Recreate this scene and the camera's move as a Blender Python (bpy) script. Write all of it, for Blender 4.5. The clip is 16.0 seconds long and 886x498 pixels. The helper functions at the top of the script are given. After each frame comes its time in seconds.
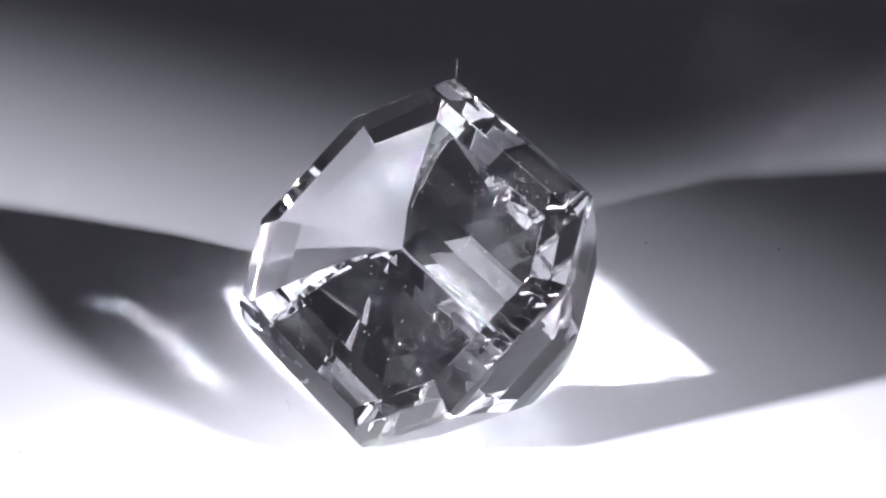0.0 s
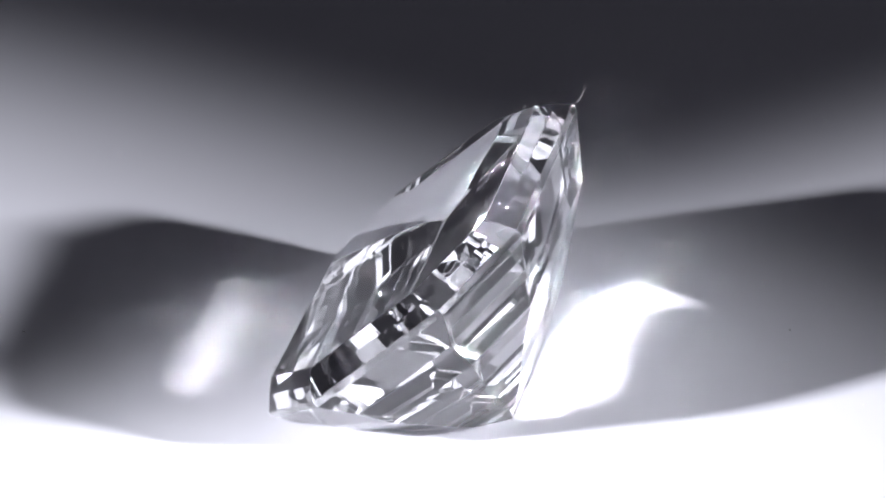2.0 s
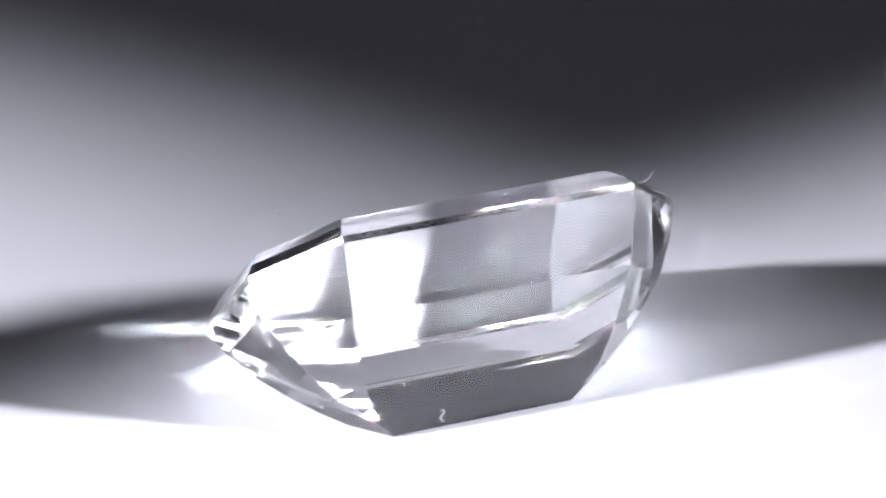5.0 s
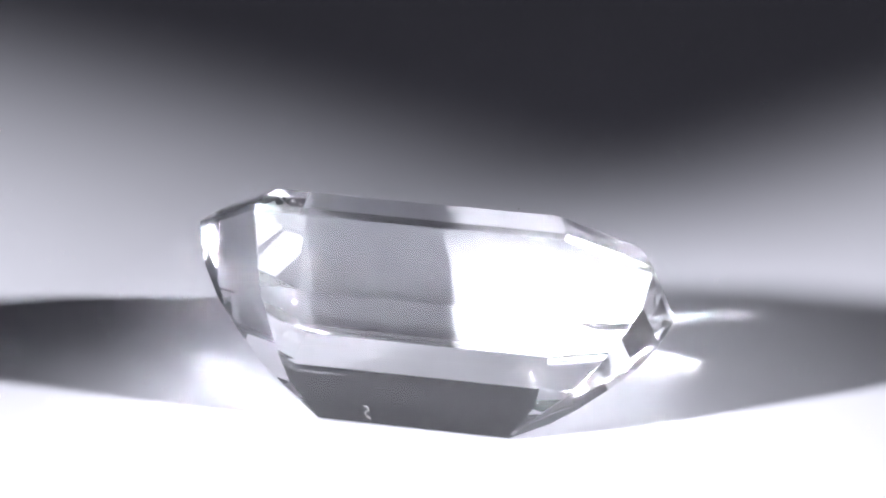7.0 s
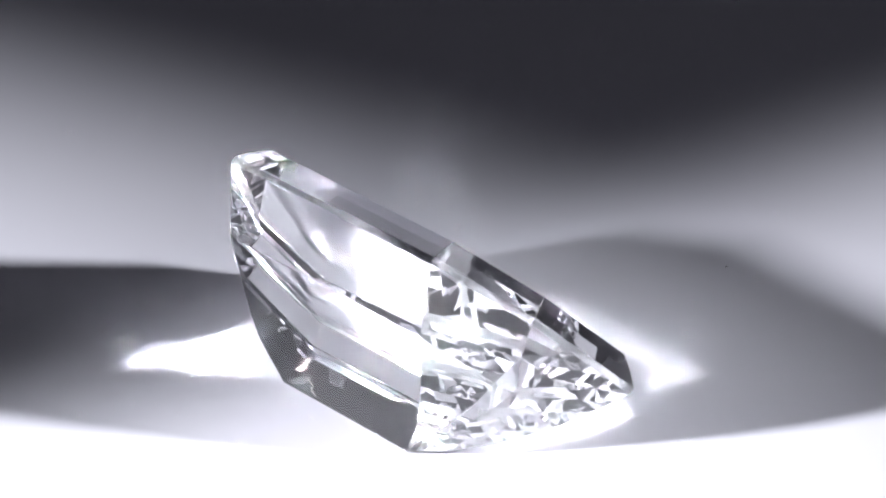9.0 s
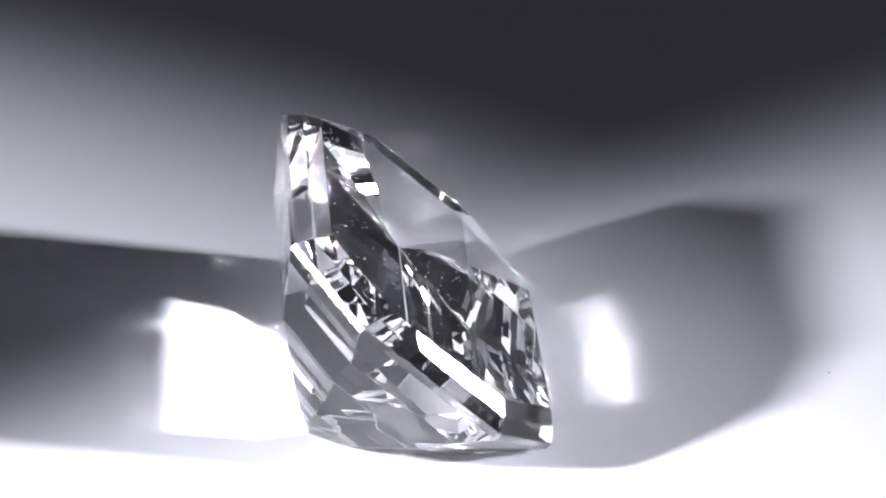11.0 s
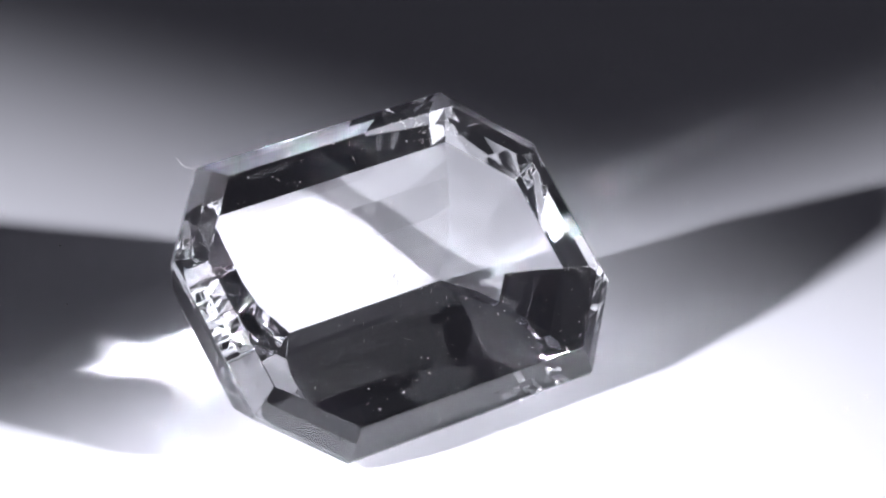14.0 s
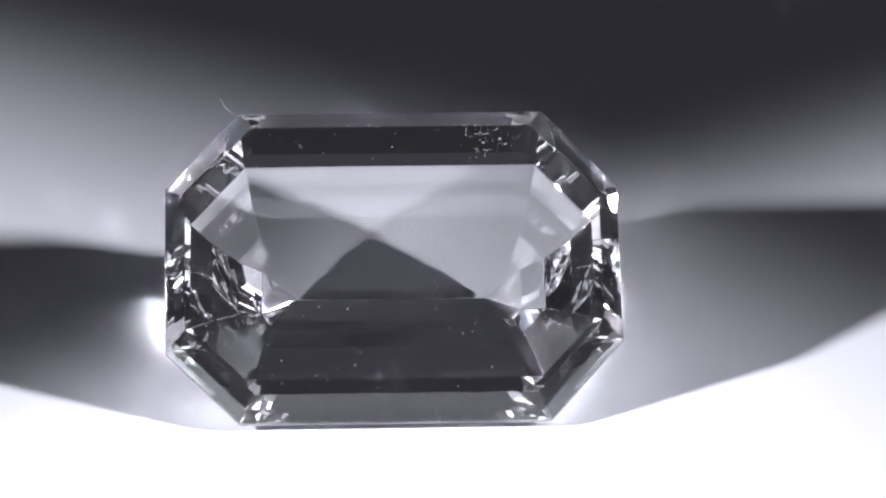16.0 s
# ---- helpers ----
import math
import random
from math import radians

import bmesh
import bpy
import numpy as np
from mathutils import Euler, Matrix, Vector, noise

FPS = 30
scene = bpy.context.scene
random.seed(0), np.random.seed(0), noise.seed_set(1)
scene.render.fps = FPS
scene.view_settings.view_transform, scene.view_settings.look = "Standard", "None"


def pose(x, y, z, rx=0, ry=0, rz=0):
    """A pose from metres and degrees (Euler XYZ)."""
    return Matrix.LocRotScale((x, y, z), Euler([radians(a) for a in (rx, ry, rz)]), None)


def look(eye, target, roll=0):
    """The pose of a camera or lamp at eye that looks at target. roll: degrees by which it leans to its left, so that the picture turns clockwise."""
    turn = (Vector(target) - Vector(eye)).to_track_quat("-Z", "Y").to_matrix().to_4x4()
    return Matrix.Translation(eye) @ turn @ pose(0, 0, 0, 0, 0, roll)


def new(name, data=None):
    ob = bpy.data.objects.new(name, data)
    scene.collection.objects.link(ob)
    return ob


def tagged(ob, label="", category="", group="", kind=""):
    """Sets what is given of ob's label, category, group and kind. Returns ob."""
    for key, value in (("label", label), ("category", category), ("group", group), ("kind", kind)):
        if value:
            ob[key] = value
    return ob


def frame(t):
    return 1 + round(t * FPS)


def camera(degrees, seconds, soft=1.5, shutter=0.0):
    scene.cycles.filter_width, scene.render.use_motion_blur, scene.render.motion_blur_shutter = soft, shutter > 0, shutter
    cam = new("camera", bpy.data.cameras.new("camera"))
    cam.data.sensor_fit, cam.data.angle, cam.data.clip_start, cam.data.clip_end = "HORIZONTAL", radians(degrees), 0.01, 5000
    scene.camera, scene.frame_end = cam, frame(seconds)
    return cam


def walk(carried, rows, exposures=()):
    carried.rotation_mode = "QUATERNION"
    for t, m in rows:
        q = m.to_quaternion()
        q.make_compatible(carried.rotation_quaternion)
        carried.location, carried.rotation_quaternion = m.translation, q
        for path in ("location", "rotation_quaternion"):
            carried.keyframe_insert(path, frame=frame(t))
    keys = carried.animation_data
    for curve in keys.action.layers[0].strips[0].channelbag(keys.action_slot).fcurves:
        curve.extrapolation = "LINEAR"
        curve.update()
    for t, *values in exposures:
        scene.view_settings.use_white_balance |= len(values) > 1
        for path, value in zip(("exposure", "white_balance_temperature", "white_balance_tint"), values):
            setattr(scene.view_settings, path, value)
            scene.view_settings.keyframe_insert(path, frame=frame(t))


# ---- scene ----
MM = 0.001
SECONDS = 16.0
scene.cycles.sample_clamp_indirect = 0.0
scene.cycles.caustics_refractive = scene.cycles.caustics_reflective = True
scene.cycles.blur_glossy = 0.0
scene.cycles.use_guiding = True
scene.cycles.max_bounces = scene.cycles.transmission_bounces = scene.cycles.glossy_bounces = 24

# camera: a close-up lens on a stand, looking down on the stage
cam = camera(12.0, SECONDS, 2.2)
EYE = Vector((0.0, -84.54, 43.49)) * MM
WAY = Vector((0.00632, 0.90269, -0.43025))
walk(cam, [(0.0, look(EYE, EYE + WAY, 0.19)), (SECONDS, look(EYE, EYE + WAY, 0.19))])

# world: a dim room
world = bpy.data.worlds.new("room")
scene.world = world
world.use_nodes = True
air = world.node_tree
background = air.nodes["Background"]
way_out, murk, shades = air.nodes.new("ShaderNodeTexCoord"), air.nodes.new("ShaderNodeTexNoise"), air.nodes.new("ShaderNodeValToRGB")
murk.inputs["Scale"].default_value, murk.inputs["Detail"].default_value = 2.2, 2.0
shades.color_ramp.elements[0].position, shades.color_ramp.elements[0].color = 0.40, (0.42, 0.41, 0.54, 1)
shades.color_ramp.elements[1].position, shades.color_ramp.elements[1].color = 0.64, (1.42, 1.41, 1.72, 1)
air.links.new(way_out.outputs["Generated"], murk.inputs["Vector"])
air.links.new(murk.outputs["Fac"], shades.inputs["Fac"])
air.links.new(shades.outputs["Color"], background.inputs[0])
background.inputs[1].default_value = 0.031


# two small spot lamps on either side, low and slightly towards the camera
def spot(name, eye, target, watts, degrees, blend, radius, colour):
    data = bpy.data.lights.new(name, "SPOT")
    data.energy, data.spot_size, data.spot_blend = watts, radians(degrees), blend
    data.shadow_soft_size, data.color = radius, colour
    ob = new(name, data)
    ob.matrix_world = look(Vector(eye) * MM, Vector(target) * MM)
    return ob


spot("spot_lamp", (135.6, -48.7, 64.9), (-44.1, 8.6, 0), 3.3, 13.9, 0.52, 7 * MM, (0.93, 0.94, 1.03))
spot("spot_lamp", (-65.1, -34.9, 34.6), (80.0, -26.0, 0), 0.86, 60.2, 0.37, 3.0 * MM, (0.93, 0.94, 1.03))


# ---- materials ----
def material(name):
    m = bpy.data.materials.new(name)
    m.use_nodes = True
    nodes, links = m.node_tree.nodes, m.node_tree.links
    nodes.clear()
    out = nodes.new("ShaderNodeOutputMaterial")
    return m, nodes, links, out


def gem_material(name, rough, scratches=0.0):
    m, nodes, links, out = material(name)
    glass = nodes.new("ShaderNodeBsdfGlass")
    glass.inputs["Color"].default_value = (1, 1, 1, 1)
    glass.inputs["Roughness"].default_value = rough
    glass.inputs["IOR"].default_value = 1.60
    if scratches:
        coords, noise, relief = nodes.new("ShaderNodeTexCoord"), nodes.new("ShaderNodeTexNoise"), nodes.new("ShaderNodeBump")
        noise.inputs["Scale"].default_value, noise.inputs["Detail"].default_value = 9000, 4
        relief.inputs["Strength"].default_value, relief.inputs["Distance"].default_value = scratches, 0.00002
        links.new(coords.outputs["Object"], noise.inputs["Vector"])
        links.new(noise.outputs["Fac"], relief.inputs["Height"])
        links.new(relief.outputs["Normal"], glass.inputs["Normal"])
    links.new(glass.outputs[0], out.inputs[0])
    return m


def plain_material(name, colour, rough, scale, spread, bump, metal=0.0, coat=0.0):
    m, nodes, links, out = material(name)
    bsdf = nodes.new("ShaderNodeBsdfPrincipled")
    coords = nodes.new("ShaderNodeTexCoord")
    coarse, fine = nodes.new("ShaderNodeTexNoise"), nodes.new("ShaderNodeTexNoise")
    coarse.inputs["Scale"].default_value, fine.inputs["Scale"].default_value = scale, scale * 14
    mix = nodes.new("ShaderNodeMix")
    mix.data_type = "RGBA"
    mix.inputs["A"].default_value = (*[c * (1 - spread) for c in colour], 1)
    mix.inputs["B"].default_value = (*[min(1, c * (1 + spread)) for c in colour], 1)
    relief = nodes.new("ShaderNodeBump")
    relief.inputs["Strength"].default_value, relief.inputs["Distance"].default_value = bump, 0.00002
    bsdf.inputs["Roughness"].default_value = rough
    bsdf.inputs["Metallic"].default_value = metal
    for node in (coarse, fine):
        links.new(coords.outputs["Object"], node.inputs["Vector"])
    bsdf.inputs["Coat Weight"].default_value, bsdf.inputs["Coat Roughness"].default_value = coat, 0.06
    links.new(coarse.outputs["Fac"], mix.inputs["Factor"])
    links.new(mix.outputs["Result"], bsdf.inputs["Base Color"])
    links.new(fine.outputs["Fac"], relief.inputs["Height"])
    links.new(relief.outputs["Normal"], bsdf.inputs["Normal"])
    links.new(bsdf.outputs[0], out.inputs[0])
    return m


GEM, GIRDLE = gem_material("clear_gem", 0.003), gem_material("ground_girdle", 0.14, 0.4)
WHITE = plain_material("white_acrylic", (0.79, 0.785, 0.83), 0.55, 120, 0.03, 0.1, 0.0, 0.0)
DARK = plain_material("dark_table", (0.05, 0.05, 0.055), 0.6, 8, 0.2, 0.3)
FIBRE = plain_material("pale_fibre", (0.62, 0.60, 0.60), 0.6, 900, 0.1, 0.0)
LINT = plain_material("grey_lint", (0.22, 0.21, 0.21), 0.7, 900, 0.2, 0.0)


def mesh_from(bm, name, *materials):
    data = bpy.data.meshes.new(name)
    bm.to_mesh(data)
    bm.free()
    for m in materials:
        data.materials.append(m)
    return data


def part(name, bm, mat, parent, label=""):
    ob = new(name, mesh_from(bm, name, mat))
    ob.parent = parent
    return tagged(ob, label)


# ---- the stage ----
def table():
    bm = bmesh.new()
    bmesh.ops.create_grid(bm, x_segments=8, y_segments=8, size=0.2)
    ob = new("floor", mesh_from(bm, "floor", DARK))
    ob.location = (0, 0, -0.03)
    return tagged(ob, "dark matt table under the white stage", "table", kind="structure")


def disc(bm, rings, segments):
    """A turned solid from (radius, height) rings, closed at both ends."""
    loops = [[bm.verts.new((r * math.cos(2 * math.pi * i / segments), r * math.sin(2 * math.pi * i / segments), z))
              for i in range(segments)] for r, z in rings]
    for lower, upper in zip(loops, loops[1:]):
        for i in range(segments):
            bm.faces.new((lower[i], lower[(i + 1) % segments], upper[(i + 1) % segments], upper[i]))
    bm.faces.new(loops[0][::-1])
    bm.faces.new(loops[-1])


def turntable():
    base = new("turntable")
    bm = bmesh.new()
    disc(bm, [(0.0985, -0.008), (0.10, -0.0065), (0.10, -0.0015), (0.0985, 0.0)], 160)
    part("platter", bm, WHITE, base)
    bm = bmesh.new()
    disc(bm, [(0.06, -0.03), (0.06, -0.012), (0.055, -0.008)], 64)
    part("plinth", bm, DARK, base, "dark round plinth")
    return tagged(base, "smooth white acrylic turntable, plain and dusty", "turntable")


# ---- the gem ----
CUTS = (1.13, 1.12, 1.12, 1.02)  # slant of the four cut corners, which differ a little


def octagon(a, b, front, straight, z):
    """Eight corners, counter-clockwise, of a rectangle 2a long, from -front to b wide, with its corners cut."""
    c = a - straight
    c0, c1, c2, c3 = [c * k for k in CUTS]
    return [Vector(p) * MM for p in ((a, -front + c0, z), (a, b - c1, z), (a - c, b, z), (-a + c, b, z),
                                     (-a, b - c2, z), (-a, -front + c3, z), (-a + c, -front, z), (a - c, -front, z))]


LEVELS = [  # half length, width on the one and the other long side of the keel, half length of the long edge, height
    (2.92, 0.76, 0.66, 2.72, -3.050),
    (3.46, 1.28, 1.11, 2.94, -2.640),
    (4.04, 1.99, 1.79, 3.14, -2.030),
    (4.52, 2.70, 2.43, 3.29, -1.450),
    (4.92, 3.218, 3.08, 3.36, -0.738),
    (5.07, 3.71, 3.71, 3.42, -0.06),
    (5.07, 3.71, 3.71, 3.42, 0.10),
    (4.86, 3.46, 3.49, 3.29, 0.38),
    (4.62, 3.14, 3.23, 3.12, 0.64),
]
KEEL, DEPTH = 2.12, -3.600


def gem_solid():
    bm = bmesh.new()
    loops = []
    for a, b, front, straight, z in LEVELS:
        loops.append([bm.verts.new(p) for p in octagon(a, b, front, straight, z)])
    for lower, upper in zip(loops, loops[1:]):
        for j in range(8):
            bm.faces.new((lower[j], lower[(j + 1) % 8], upper[(j + 1) % 8], upper[j]))
    bm.faces.new(loops[-1])
    right, left = bm.verts.new((KEEL * MM, 0, DEPTH * MM)), bm.verts.new((-KEEL * MM, 0, DEPTH * MM))
    low = loops[0]
    for j, tip in ((0, right), (1, right), (3, left), (4, left), (5, left), (7, right)):
        bm.faces.new((low[(j + 1) % 8], low[j], tip))
    bm.faces.new((low[3], low[2], right, left))
    bm.faces.new((low[7], low[6], left, right))
    bmesh.ops.recalc_face_normals(bm, faces=bm.faces)
    # polished edges are never quite sharp, and the keel is worn most
    keel = [e for e in bm.edges if {right, left} == set(e.verts)]
    bmesh.ops.bevel(bm, geom=keel, offset=0.030 * MM, segments=1, affect="EDGES")
    bmesh.ops.bevel(bm, geom=list(bm.edges), offset=0.010 * MM, segments=1, affect="EDGES")
    return bm


def keep(bm, wanted):
    """A copy of bm with only the faces that suit."""
    piece = bm.copy()
    bmesh.ops.delete(piece, geom=[f for f in piece.faces if not wanted(f.calc_center_median().z / MM)], context="FACES")
    return piece


def tube(bm, points, radius, sides=6):
    """A thin thread through the points, tapered at both ends."""
    points = [Vector(p) * MM for p in points]
    loops = []
    for i, p in enumerate(points):
        way = (points[min(i + 1, len(points) - 1)] - points[max(i - 1, 0)]).normalized()
        side = way.orthogonal().normalized()
        up = way.cross(side)
        r = radius * MM * (0.35 if i in (0, len(points) - 1) else 1.0)
        loops.append([bm.verts.new(p + r * (math.cos(2 * math.pi * k / sides) * side + math.sin(2 * math.pi * k / sides) * up))
                      for k in range(sides)])
    for lower, upper in zip(loops, loops[1:]):
        for k in range(sides):
            bm.faces.new((lower[k], lower[(k + 1) % sides], upper[(k + 1) % sides], upper[k]))
    bm.faces.new(loops[0][::-1])
    bm.faces.new(loops[-1])


def bend(points, steps):
    """A smooth line through a few points."""
    out = []
    for i in range(len(points) - 1):
        p = [Vector(points[max(0, min(len(points) - 1, i + k))]) for k in (-1, 0, 1, 2)]
        for j in range(steps):
            t = j / steps
            out.append(0.5 * (2 * p[1] + (p[2] - p[0]) * t + (2 * p[0] - 5 * p[1] + 4 * p[2] - p[3]) * t * t
                              + (3 * p[1] - p[0] - 3 * p[2] + p[3]) * t ** 3))
    return out + [Vector(points[-1])]


def grain(bm, place, size, rnd):
    """A crumb of dust: a small uneven octahedron."""
    turn = Euler([rnd.uniform(0, 6) for _ in range(3)]).to_matrix()
    tips = [turn @ Vector(v) * size * MM * rnd.uniform(0.6, 1.3)
            for v in ((1, 0, 0), (0, 1, 0), (-1, 0, 0), (0, -1, 0), (0, 0, 1), (0, 0, -1))]
    tips = [bm.verts.new(Vector(place) * MM + v) for v in tips]
    for k in range(4):
        bm.faces.new((tips[k], tips[(k + 1) % 4], tips[4]))
        bm.faces.new((tips[(k + 1) % 4], tips[k], tips[5]))


def crown_height(x, y):
    """Height of the upper surface over a point of the girdle plane."""
    z = LEVELS[-1][4]
    for (a, b, _, s, low), (a2, b2, _, s2, high) in zip(LEVELS[6:8], LEVELS[7:9]):
        for outer, inner, d in ((b, b2, abs(y)), (a, a2, abs(x))):
            if d > inner:
                z = min(z, high - (d - inner) / (outer - inner) * (high - low))
    return z


def pavilion_height(y):
    """Height of the long lower facets over a point of the girdle plane."""
    low = (0.0, DEPTH)
    for level in LEVELS[:6]:
        high = (level[1], level[4])
        if y <= high[0]:
            return low[1] + (y - low[0]) / (high[0] - low[0]) * (high[1] - low[1])
        low = high
    return low[1]


def gem():
    ob = new("gemstone")
    solid = gem_solid()
    part("table_facet", keep(solid, lambda z: z > 0.635), GEM, ob, "large flat polished top facet")
    part("crown", keep(solid, lambda z: 0.105 < z <= 0.635), GEM, ob, "two rows of step-cut facets")
    part("girdle", keep(solid, lambda z: -0.065 <= z <= 0.105), GIRDLE, ob, "narrow straight girdle with fine scratches")
    part("pavilion", keep(solid, lambda z: z < -0.065), GEM, ob, "step-cut facets running down to a keel")
    solid.free()
    # a fine fibre clings to one corner, another to a lower facet
    bm = bmesh.new()
    tube(bm, bend([(-3.42, 3.66, 0.06), (-3.58, 3.80, 0.05), (-3.70, 3.88, 0.06), (-3.76, 4.02, 0.12), (-3.84, 4.06, 0.20)], 5), 0.003)
    part("fibre", bm, FIBRE, ob, "fine pale fibre clinging to a corner")
    bm = bmesh.new()
    tube(bm, bend([(x, y, pavilion_height(y) - 0.010) for x, y in
                   ((1.10, 0.42), (1.00, 0.40), (0.98, 0.33), (1.06, 0.27), (1.02, 0.18), (0.94, 0.14))], 5), 0.010)
    part("fibre", bm, FIBRE, ob, "short curled pale fibre")
    rnd = random.Random(7)
    bm = bmesh.new()
    for i in range(430):
        if i < 90:
            x, y = rnd.gauss(2.15, 0.30), rnd.gauss(2.75, 0.33)
        else:
            x, y = rnd.uniform(-4.2, 4.2), rnd.uniform(-3.2, 3.3)
        if abs(x) < 4.9 and abs(y) < 3.6 and abs(x) / 5.02 + abs(y) / 3.70 < 1.5:
            grain(bm, (x, y, crown_height(x, y) + 0.004), rnd.choice((0.005, 0.006, 0.007, 0.008, 0.010, 0.014)), rnd)
    for i in range(160):
        y = rnd.uniform(0.1, 3.5)
        grain(bm, (rnd.uniform(-2.2, 2.2), y + 0.003, pavilion_height(y) - 0.003), rnd.choice((0.004, 0.005, 0.007, 0.010)), rnd)
    dust = part("dust", bm, FIBRE, ob, "scattered pale dust on the facets")
    tagged(dust, kind="stuff")
    return tagged(ob, "clear colourless step-cut octagonal gemstone leaning on its pavilion", "gemstone")


# ---- lint on the stage ----
def lint_speck(x, y, size, seed):
    rnd = random.Random(seed)
    bm = bmesh.new()
    bmesh.ops.create_icosphere(bm, subdivisions=2, radius=size * MM)
    for v in bm.verts:
        v.co *= rnd.uniform(0.7, 1.25)
        v.co.z *= 0.6
    ob = new("dust_speck", mesh_from(bm, "dust_speck", LINT))
    tagged(ob, "tiny grey crumb of dust on the white turntable", "dust", "dust on the turntable")
    return ob, pose(x * MM, y * MM, size * 0.45 * MM)


def lint_thread(x, y, points):
    bm = bmesh.new()
    tube(bm, bend([(px, py, 0.008) for px, py in points], 5), 0.006)
    ob = new("lint_thread", mesh_from(bm, "lint_thread", FIBRE))
    tagged(ob, "short curled pale thread of lint on the turntable", "lint")
    return ob, pose(x * MM, y * MM, 0)


table()
stage = turntable()
stone = gem()
litter = [lint_speck(-4.21, 7.88, 0.022, 1), lint_speck(-2.60, 10.64, 0.026, 2), lint_speck(-0.20, -9.32, 0.022, 3),
          lint_thread(0.10, -3.18, [(-0.28, 0.10), (-0.1, 0.02), (0.1, 0.0), (0.2, -0.08)])]

RATE, PHASE = -18.30, 0.95
LEAN = pose(0, 0, 0, 0, 1.03, 0) @ pose(0, 0, 0, 90 - 47.9, 0, 0) @ pose(0, 0, 0, 0, 0, 1.31)
# it lies on its lowest facet
lowest = min((LEAN @ v.co).z for o in stone.children if o.name.startswith("pavilion") for v in o.data.vertices)
REST = pose(-0.00052, 0.0001, -lowest) @ LEAN


def motions():
    for thing, rest in [(stage, Matrix()), (stone, REST), *litter]:
        walk(thing, [(t, pose(0, 0, 0, 0, 0, PHASE + RATE * (t - SECONDS)) @ rest) for t in range(17)])


motions()
